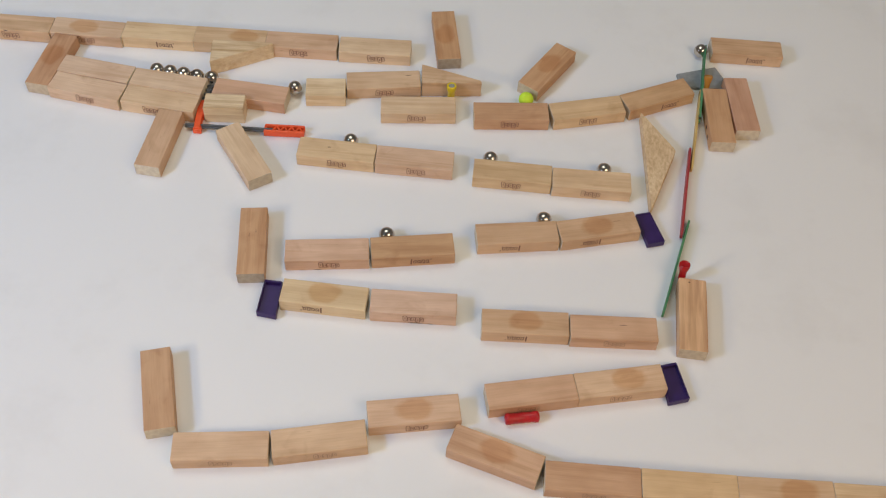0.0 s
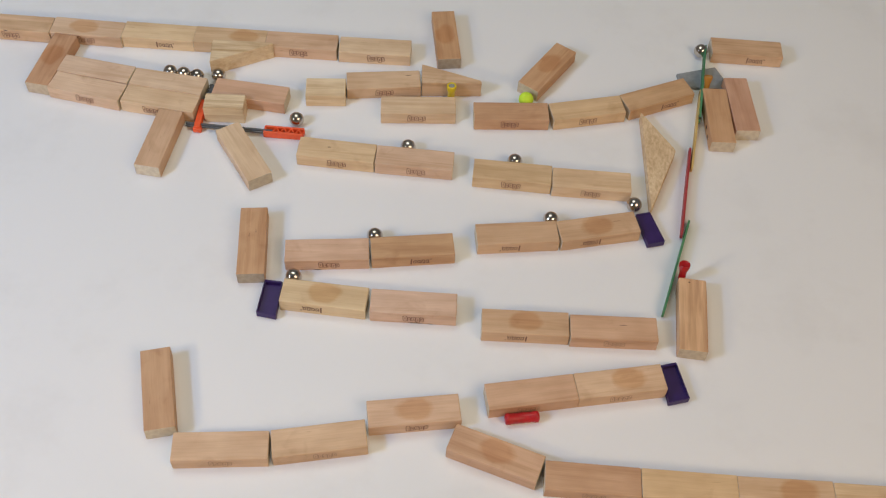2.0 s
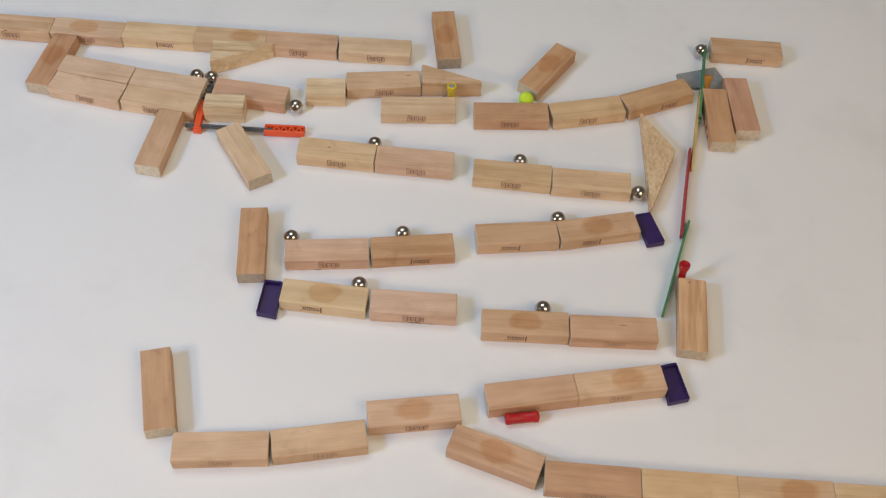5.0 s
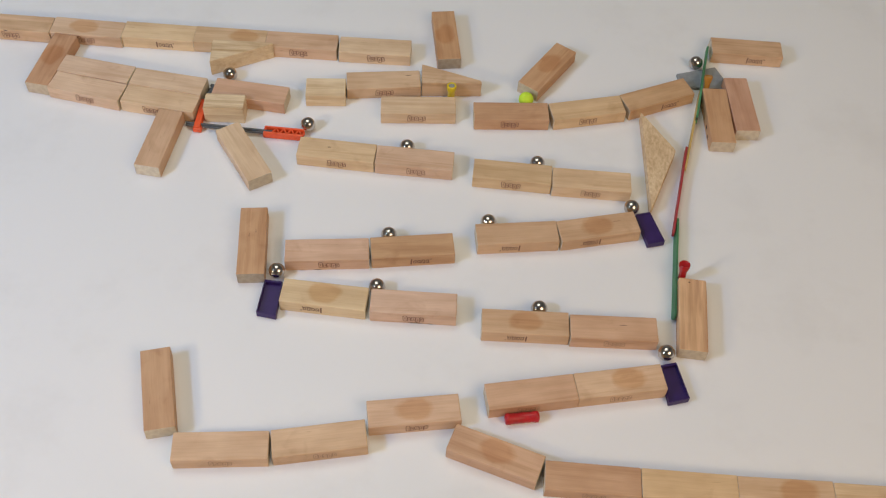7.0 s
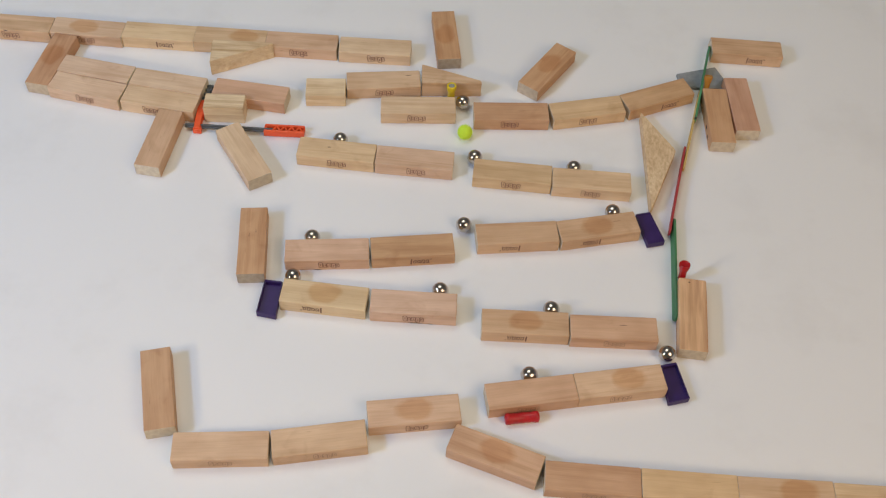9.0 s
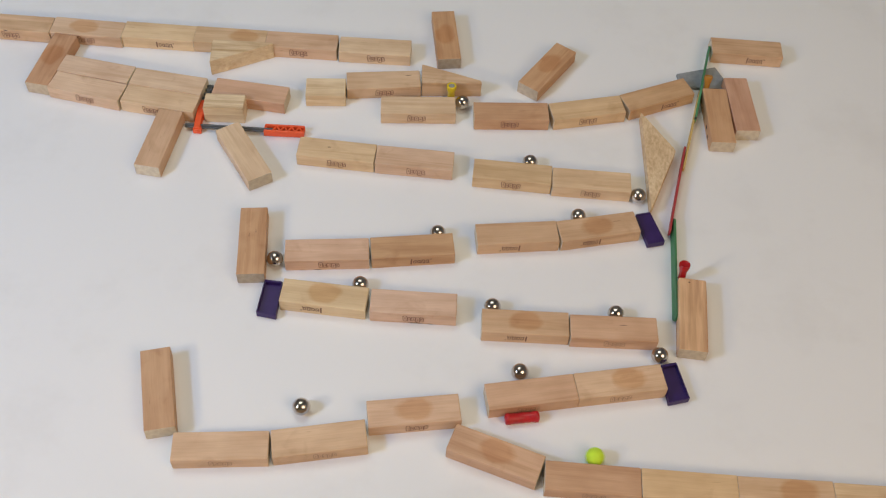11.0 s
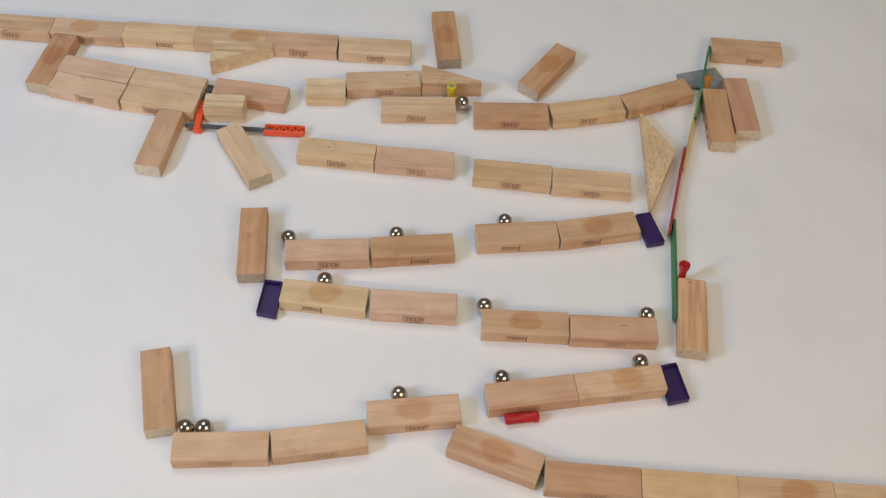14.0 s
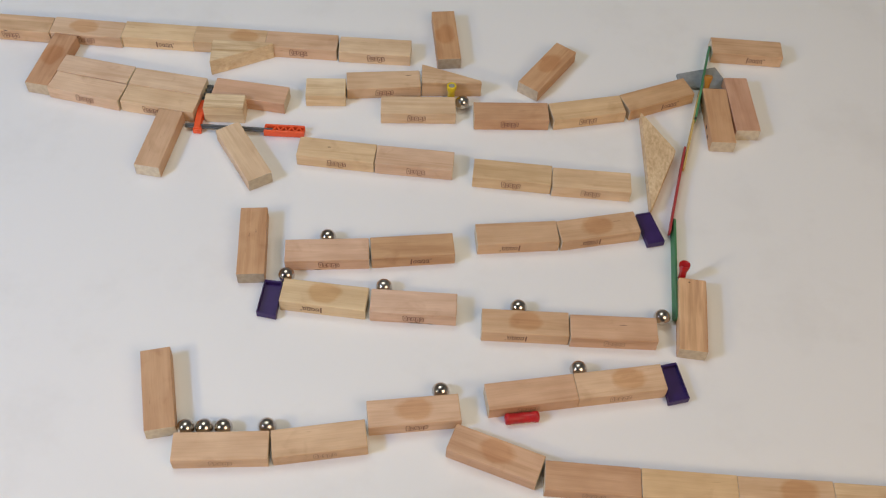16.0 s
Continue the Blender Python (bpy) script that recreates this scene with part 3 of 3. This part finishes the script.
# seconds, x and y in millimetres
ROLLS = {
    "b1": [
        (0, -52.1, 578.8), (0.5, -89.6, 573.7), (1, -131.7, 569.4), (1.5, -149.4, 545.2), (1.9, -140.7, 527.8), (2, -130.3, 526.0),
        (2.5, -102.4, 524.2), (3, -57.5, 520.8), (3.5, -17.0, 520.9), (4, 32.3, 513.0), (4.2, 43.7, 507.6), (5, 90.3, 508.2), (5.3, 110.3, 508.5),
        (5.4, 117.1, 507.0), (5.9, 151.3, 507.8), (6.3, 182.2, 508.5), (6.5, 192.9, 509.7), (6.7, 197.0, 499.4), (6.9, 196.2, 473.5),
        (7.5, 186.1, 466.8), (8, 158.9, 457.3), (8.5, 119.9, 449.6), (9, 78.3, 441.0), (9.4, 38.3, 433.7), (9.6, 19.0, 427.8), (9.7, 10.0, 421.5),
        (9.9, -9.5, 418.3), (10.4, -50.6, 411.6), (10.8, -86.0, 406.0), (10.9, -95.9, 402.1), (11.1, -117.4, 391.0), (11.2, -126.9, 380.2),
        (11.3, -138.3, 378.4), (11.5, -165.0, 376.0), (12, -188.8, 373.9), (12.5, -186.8, 374.1), (13.35, -186.3, 374.1), (13.45, -195.6, 373.3),
        (16, -195.6, 373.3),
    ],
    "b2": [
        (0, 91.9, 608.0), (0.5, 44.3, 601.7), (1, 2.7, 587.0), (1.5, -23.6, 583.1), (2, -62.9, 577.2), (2.5, -96.7, 573.0), (3, -137.2, 568.9),
        (3.5, -148.2, 531.9), (4, -139.9, 525.8), (4.2, -130.1, 526.0), (4.6, -106.3, 524.4), (4.7, -99.4, 524.0), (5.2, -51.8, 520.8),
        (5.6, -16.9, 520.9), (5.9, 15.2, 521.0), (6, 25.7, 513.3), (6.1, 34.6, 512.2), (6.2, 40.8, 507.5), (7, 87.0, 508.2), (7.5, 119.7, 507.1),
        (8, 153.0, 507.9), (8.5, 190.8, 510.2), (8.8, 197.0, 483.1), (8.9, 195.4, 471.7), (9, 196.0, 470.0), (9.2, 193.7, 469.0), (9.5, 188.6, 465.1),
        (9.6, 185.0, 462.5), (10, 159.3, 457.4), (10.4, 123.6, 450.3), (11.3, 39.8, 433.1), (11.5, 17.4, 422.7), (12, -25.2, 415.8),
        (12.5, -68.7, 402.7), (13, -117.2, 382.1), (13.5, -179.2, 374.7), (13.8, -181.0, 374.6), (16, -181.0, 374.6),
    ],
    "b3": [
        (0, 150.9, 673.5), (0.5, 182.2, 658.5), (0.6, 182.8, 635.0), (1, 167.1, 624.7), (1.5, 142.7, 618.8), (2, 98.4, 608.9), (2.5, 55.5, 603.2),
        (3, 6.7, 587.6), (3.5, -21.2, 583.5), (4.2, -76.3, 575.1), (4.8, -128.1, 569.8), (4.9, -134.2, 569.2), (5.1, -142.5, 568.3),
        (5.2, -148.2, 550.3), (5.3, -148.4, 545.7), (5.5, -146.8, 536.2), (5.6, -143.8, 530.8), (5.7, -140.8, 527.2), (6.3, -106.8, 524.5),
        (6.5, -93.9, 523.6), (7, -56.0, 520.8), (7.5, -7.8, 520.9), (8, 36.0, 514.2), (8.5, 70.3, 507.9), (9, 97.6, 508.3), (9.2, 113.5, 507.0),
        (9.7, 151.3, 507.8), (10.1, 186.1, 508.6), (10.2, 193.6, 505.6), (10.4, 196.9, 483.4), (10.5, 197.0, 478.2), (10.6, 196.7, 474.0),
        (10.7, 195.0, 471.6), (11.1, 187.7, 465.5), (11.2, 185.1, 462.5), (11.5, 165.9, 458.7), (12, 130.4, 451.6), (12.5, 88.0, 443.0),
        (13, 41.2, 433.4), (13.5, 3.0, 420.4), (14, -28.7, 415.2), (14.5, -63.7, 409.4), (15, -107.7, 384.0), (15.35, -165.8, 375.9),
        (16, -165.8, 375.9),
    ],
    "b4": [
        (0, 40.6, 679.4), (0.5, 76.9, 677.7), (1, 123.2, 674.1), (1.5, 165.1, 673.3), (2, 177.7, 632.4), (2.5, 156.6, 622.2), (3, 121.8, 613.7),
        (3.5, 81.4, 606.6), (4, 29.9, 599.8), (4.2, 12.2, 593.4), (4.35, 4.8, 588.4), (4.8, -22.7, 583.2), (5.5, -79.4, 574.9), (5.7, -95.9, 573.1),
        (6.2, -138.2, 568.9), (6.5, -151.7, 566.5), (7, -145.8, 531.2), (7.5, -122.4, 525.5), (8, -87.7, 523.2), (8.5, -40.6, 520.9),
        (9, -0.1, 520.9), (9.1, 11.3, 521.0), (9.3, 33.5, 515.6), (9.6, 53.1, 514.4), (9.7, 59.6, 507.8), (10.1, 85.6, 508.2), (10.4, 107.9, 508.5),
        (10.5, 115.4, 513.4), (10.6, 123.0, 513.3), (10.7, 130.9, 507.4), (11, 154.1, 507.9), (11.3, 180.4, 508.5), (11.5, 196.6, 506.1),
        (12, 193.0, 469.8), (12.5, 176.9, 460.8), (13, 150.2, 455.6), (13.5, 104.6, 446.4), (14, 55.3, 436.3), (14.5, 9.6, 421.5), (15, -29.2, 415.1),
        (15.5, -74.1, 390.7), (16, -131.5, 379.0),
    ],
    "b5": [
        (0, -96.5, 691.6), (0.5, -58.8, 689.1), (1, -11.3, 687.3), (1.5, 26.1, 680.1), (2, 64.3, 678.3), (2.5, 99.6, 676.6), (3, 147.5, 673.6),
        (3.5, 182.8, 665.8), (3.65, 182.8, 648.8), (3.8, 181.9, 634.0), (4, 173.5, 627.9), (4.2, 164.7, 624.1), (4.8, 121.5, 613.6),
        (5, 105.1, 609.6), (5.2, 88.1, 607.5), (5.3, 79.3, 606.4), (5.8, 26.6, 600.0), (5.9, 17.6, 595.6), (6, 10.0, 593.2), (6.1, 5.0, 587.4),
        (6.5, -18.1, 583.9), (7, -50.3, 579.1), (7.5, -93.5, 573.3), (8, -134.1, 569.2), (8.5, -146.1, 533.1), (8.8, -140.1, 528.8),
        (8.9, -133.1, 526.2), (9, -130.8, 526.0), (9.4, -104.4, 524.3), (9.5, -95.8, 523.7), (9.9, -55.7, 520.8), (10.3, -19.3, 520.9),
        (10.6, 13.5, 521.0), (10.7, 24.5, 514.0), (10.8, 34.2, 512.4), (10.9, 40.6, 507.5), (11.3, 65.8, 507.9), (11.5, 83.9, 508.1),
        (12, 124.9, 507.2), (12.5, 165.9, 508.2), (13, 196.9, 500.7), (13.1, 196.0, 479.6), (13.5, 192.2, 468.9), (14, 172.1, 459.9),
        (14.5, 139.5, 453.4), (15, 99.1, 445.3), (15.5, 44.3, 434.1), (16, 5.3, 420.7),
    ],
    "b6": [
        (0, -160.4, 759.3), (0.2, -156.4, 737.0), (0.3, -155.4, 721.4), (0.4, -153.6, 714.7), (0.5, -150.2, 715.0), (1, -119.9, 692.9),
        (1.5, -88.2, 691.1), (2, -40.1, 688.4), (2.5, 2.3, 686.8), (3, 39.7, 679.5), (3.5, 70.9, 678.0), (4, 115.6, 674.2), (4.4, 150.9, 673.5),
        (4.7, 172.9, 673.1), (4.8, 182.3, 666.9), (4.9, 182.7, 658.4), (5.1, 181.9, 636.8), (5.2, 178.6, 631.7), (5.3, 174.3, 628.5),
        (5.4, 168.0, 624.9), (6, 124.9, 614.4), (6.2, 109.0, 610.5), (7, 40.3, 601.2), (7.5, -2.3, 586.3), (8, -37.0, 581.1), (8.5, -80.2, 574.7),
        (9, -119.3, 570.7), (9.2, -138.7, 568.7), (9.3, -142.8, 568.3), (9.4, -149.2, 559.5), (9.6, -150.7, 549.5), (9.9, -146.4, 534.4),
        (10, -142.9, 530.3), (10.1, -136.9, 529.7), (10.2, -131.2, 526.0), (10.6, -107.1, 524.5), (10.7, -99.5, 524.0), (11, -70.8, 522.1),
        (11.1, -61.2, 523.1), (11.2, -52.3, 520.8), (11.3, -43.7, 520.9), (11.5, -23.0, 520.9), (12, 26.1, 517.1), (12.5, 65.0, 507.9),
        (13, 98.4, 508.3), (13.5, 141.6, 507.6), (14, 181.1, 508.5), (14.3, 195.4, 500.6), (14.5, 193.8, 470.7), (15, 185.2, 462.5),
        (15.5, 155.2, 456.5), (16, 119.7, 449.5),
    ],
    "q1": [
        (0, -246.5, 766.4), (0.35, -246.5, 766.4), (0.4, -243.8, 770.8), (0.6, -231.4, 767.1), (1, -207.3, 764.7), (1.5, -169.1, 761.0),
        (1.6, -157.2, 756.2), (1.8, -156.4, 737.0), (1.9, -155.3, 721.6), (2, -152.9, 715.9), (2.5, -133.6, 693.8), (3.5, -61.5, 689.2),
        (4, -13.0, 687.4), (4.4, 20.4, 684.7), (4.5, 28.5, 680.0), (4.9, 61.8, 678.4), (5.3, 93.0, 677.0), (5.4, 102.0, 674.5), (5.8, 143.0, 673.7),
        (5.9, 152.0, 673.5), (6.2, 175.3, 673.1), (6.3, 182.9, 666.6), (6.5, 182.9, 650.2), (6.6, 183.7, 636.1), (7, 175.1, 629.0),
        (7.5, 147.1, 619.8), (8, 112.1, 611.3), (8.5, 61.8, 604.0), (9, 17.8, 595.9), (9.2, 3.4, 587.1), (9.5, -17.3, 584.0), (9.6, -25.6, 582.8),
        (10.1, -73.7, 575.3), (10.7, -134.3, 569.2), (10.8, -139.3, 568.7), (10.9, -148.7, 554.6), (11.2, -149.5, 538.4), (11.3, -147.6, 533.1),
        (11.5, -143.1, 528.5), (12, -131.6, 526.1), (12.5, -98.5, 523.9), (13, -59.5, 520.8), (13.5, -6.1, 520.9), (14, 39.2, 507.5),
        (15, 112.0, 509.8), (15.5, 154.4, 507.9), (16, 194.3, 506.8),
    ],
    "q2": [
        (0, -261.9, 767.7), (0.42, -261.9, 767.7), (1.02, -246.5, 766.4), (1.92, -246.5, 766.4), (1.98, -243.8, 770.8), (2.17, -231.4, 767.1),
        (2.58, -207.3, 764.7), (3.08, -169.1, 761.0), (3.17, -157.2, 756.2), (3.38, -156.4, 737.0), (3.5, -156.2, 721.6), (4, -138.0, 700.7),
        (4.2, -128.4, 693.4), (5.1, -63.8, 689.3), (5.6, -16.4, 687.5), (5.9, 7.2, 687.0), (6.1, 22.3, 684.3), (6.2, 29.7, 679.9), (6.5, 52.4, 678.9),
        (7, 86.1, 677.3), (7.5, 134.1, 673.9), (8, 180.3, 673.8), (8.2, 183.2, 653.2), (8.3, 183.6, 633.9), (8.5, 176.9, 631.3), (9, 156.6, 622.2),
        (9.5, 120.6, 613.4), (9.7, 104.3, 609.4), (9.9, 87.2, 607.4), (10, 78.3, 606.2), (10.5, 25.7, 599.7), (10.6, 16.8, 595.3), (10.7, 9.5, 593.4),
        (10.8, 4.6, 587.3), (11.2, -18.5, 583.9), (11.3, -26.0, 582.7), (12, -86.5, 574.0), (12.5, -127.9, 569.8), (13, -150.6, 552.9),
        (13.5, -133.8, 526.2), (14, -102.3, 524.2), (14.5, -60.6, 523.5), (15, -15.4, 520.9), (15.5, 34.6, 510.4), (16, 68.8, 507.9),
    ],
    "q3": [
        (0, -275.7, 769.5), (0.42, -275.7, 769.5), (1.02, -261.9, 767.7), (1.99, -261.9, 767.7), (2.59, -246.5, 766.4), (3.5, -246.5, 766.4),
        (3.55, -243.8, 770.8), (3.75, -231.4, 767.1), (4.15, -207.3, 764.7), (4.65, -170.4, 761.1), (4.75, -159.2, 758.3), (4.85, -156.9, 749.1),
        (4.95, -156.4, 739.9), (5.05, -155.6, 726.7), (5.15, -153.6, 718.2), (5.65, -135.3, 700.0), (5.75, -130.3, 693.6), (6.5, -77.9, 690.4),
        (7, -41.1, 688.4), (7.5, 8.3, 688.8), (8, 42.2, 679.3), (9, 121.5, 674.1), (9.2, 142.5, 673.7), (9.3, 150.9, 673.5), (9.6, 171.7, 673.1),
        (9.7, 182.0, 668.2), (9.8, 183.1, 661.9), (10, 182.6, 640.7), (10.1, 181.0, 632.8), (10.3, 172.3, 626.0), (11, 124.2, 614.3),
        (11.3, 101.1, 608.6), (12, 24.8, 600.5), (12.5, -11.0, 585.0), (13, -44.9, 579.9), (13.5, -95.1, 573.2), (14, -140.3, 568.6),
        (14.5, -147.6, 533.0), (15, -130.3, 526.0), (15.5, -93.1, 523.6), (16, -49.8, 520.9),
    ],
    "q4": [
        (0, -290.1, 771.3), (0.42, -290.1, 771.3), (1.02, -275.7, 769.5), (1.99, -275.7, 769.5), (2.59, -261.9, 767.7), (3.57, -261.9, 767.7),
        (4.17, -246.5, 766.4), (5.07, -246.5, 766.4), (5.12, -243.8, 770.8), (5.32, -231.4, 767.1), (5.72, -207.3, 764.7), (6.22, -169.1, 761.0),
        (6.32, -157.2, 756.2), (6.6, -154.7, 716.9), (7, -140.9, 709.9), (7.5, -105.9, 692.1), (8, -67.3, 689.5), (8.5, -17.1, 687.5),
        (9, 25.3, 680.1), (9.9, 97.6, 676.7), (10, 107.8, 674.4), (10.4, 149.8, 673.6), (10.7, 173.7, 673.1), (10.8, 182.2, 667.2),
        (11, 182.2, 644.1), (11.1, 180.8, 634.6), (11.2, 176.1, 631.3), (11.3, 170.9, 625.6), (11.5, 158.5, 622.6), (12, 123.3, 614.0),
        (12.5, 79.8, 606.4), (13, 35.5, 600.5), (13.5, -8.6, 585.3), (14, -43.3, 580.2), (14.5, -81.8, 574.5), (15, -121.6, 570.5),
        (15.5, -151.0, 551.9), (15.9, -142.5, 529.1), (16, -136.7, 527.1),
    ],
    "q5": [
        (0, -304.0, 773.1), (0.42, -304.0, 773.1), (1.02, -290.1, 771.3), (1.99, -290.1, 771.3), (2.59, -275.7, 769.5), (3.57, -275.7, 769.5),
        (4.17, -261.9, 767.7), (5.14, -261.9, 767.7), (5.74, -246.5, 766.4), (6.65, -246.5, 766.4), (6.7, -243.8, 770.8), (6.9, -231.3, 767.1),
        (7, -229.0, 773.1), (7.5, -195.0, 763.5), (7.9, -157.2, 756.2), (8.2, -154.6, 719.9), (8.5, -137.4, 716.1), (9, -106.9, 692.2),
        (9.5, -64.3, 689.3), (10, -9.1, 687.2), (10.3, 17.9, 684.6), (10.4, 26.7, 680.1), (10.8, 62.8, 678.4), (11.2, 96.3, 676.8),
        (11.3, 106.4, 674.4), (12, 183.5, 671.8), (12.2, 182.7, 645.6), (12.5, 172.5, 626.0), (13, 145.8, 619.5), (13.5, 102.9, 609.1),
        (14, 55.5, 603.2), (14.5, 7.5, 592.0), (15, -22.1, 583.3), (16, -105.3, 572.1),
    ],
    "s": [
        (0, 262.6, 852.5), (6.5, 262.6, 852.5), (7, 255.2, 833.0), (7.5, 212.9, 798.7), (8, 142.0, 771.5), (8.2, 107.0, 762.8), (8.3, 91.6, 760.3),
        (8.4, 77.7, 759.3), (8.5, 58.0, 757.8), (8.6, 41.3, 756.6), (8.7, 33.3, 756.0), (8.8, 21.3, 755.1), (8.85, 13.6, 756.5), (8.9, 10.8, 753.9),
        (16, 10.3, 753.0),
    ],
    "green": [
        (0, 75.1, 763.2), (8.35, 75.1, 763.2), (8.4, 50.9, 761.1), (8.5, 26.2, 758.2), (8.6, 11.4, 754.5), (8.7, 11.5, 749.7), (8.8, 13.0, 741.1),
        (8.9, 13.8, 720.1), (9, 14.6, 712.4), (9.1, 15.3, 680.2), (9.2, 13.3, 659.7), (9.5, 17.9, 568.3), (9.65, 20.0, 524.8), (9.8, 22.8, 477.9),
        (9.95, 26.5, 428.5), (10.1, 30.3, 400.0), (10.25, 41.5, 392.1), (10.5, 65.0, 381.2), (10.8, 100.2, 377.1), (11.1, 146.3, 367.7),
        (11.3, 176.5, 367.2), (11.7, 243.4, 365.7), (11.9, 269.8, 365.8), (12.1, 303.8, 365.9), (12.3, 330.8, 365.0), (12.4, 351.6, 364.9),
        (12.5, 365.4, 364.8), (12.7, 387.0, 364.7), (13, 427.0, 365.9), (16, 427.0, 365.9),
    ],
}
# seconds, x, y in millimetres, turn and, where it tilts, lean in degrees
SWINGS = {
    "upper_green": [(0, 258.9, 802.6, 81.2), (6.3, 258.9, 802.6, 81.2), (6.5, 258.5, 801.5, 78.6), (6.8, 258.3, 801, 78.4), (8.5, 258.3, 801, 78.4), (8.75, 258.7, 801.7, 76.9), (16, 258.7, 801.7, 76.9)],
    "yellow": [(0, 247.0, 738.6, 79.9), (6.3, 247.0, 738.6, 79.9), (6.5, 244.9, 738.2, 77.7), (6.8, 243.8, 738.2, 76.9), (8.5, 243.8, 738.2, 76.9), (8.75, 242.6, 738.0, 76.3), (16, 242.6, 738.0, 76.3)],
    "red": [(0, 229.1, 655.1, 80.6), (6.3, 229.1, 655.1, 80.6), (6.5, 225.4, 655.8, 79.2), (6.8, 223.6, 656.4, 78.5), (8.5, 223.6, 656.4, 78.5), (8.75, 221.0, 656.8, 77.5), (16, 221.0, 656.8, 77.5)],
    "lower_green": [(0, 212.2, 564.2, 73.0), (6.35, 212.2, 564.2, 73.0), (6.5, 211.6, 564.6, 81.3, 5), (6.75, 210.8, 564.0, 84.0, 8), (8.5, 210.8, 564.0, 84.0, 8), (8.75, 209.4, 563.0, 86.3, 12), (16, 209.4, 563.0, 86.3, 12)],
}
LEVER_HITS = (0.33, 1.92, 3.48, 5.05, 6.63, 8.22)


def motions():
    for key, rows in ROLLS.items():
        if key == "green":
            ob, r = ball("foam_ball", RG, FOAM, "bright lime green ball beside the block row", "ball"), RG
        else:
            ob, r = ball("steel_ball", R, STEEL, "polished steel ball " + ("waiting beside the green stick" if key == "s" else "from the queue behind the blocks" if key[0] == "q" else "rolling along the blocks"), "steel ball", "steel balls"), R
        walk(ob, [(t, pose(x / 1000, y / 1000, r)) for t, x, y in rows])
    sticks = {
        "upper_green": (GREEN_STICK, "green dyed craft stick over the grey plate", True, 0.0037),
        "yellow": (YELLOW_STICK, "pale yellow craft stick standing on edge", None, 0.0),
        "red": (RED_STICK, "red dyed craft stick standing on edge", None, 0.0),
        "lower_green": (GREEN_STICK, "green dyed craft stick leaning at the red pin", None, 0.0),
    }
    for key, (mat, label, tip, z) in sticks.items():
        walk(craft_stick(mat, label, tip), [(t, pose(x / 1000, y / 1000, z, lean[0] if lean else 0, 0, a)) for t, x, y, a, *lean in SWINGS[key]])
    rows = [(0, 0.0)]
    for t in LEVER_HITS:
        rows += [(t, 0.0), (t + 0.1, -3.2), (t + 0.42, -3.2), (t + 0.62, 0.0)]
    rows.append((16, 0.0))
    walk(lever(), [(t, pose(-0.2225, 0.7008, 0, 0, 0, a)) for t, a in rows])


motions()
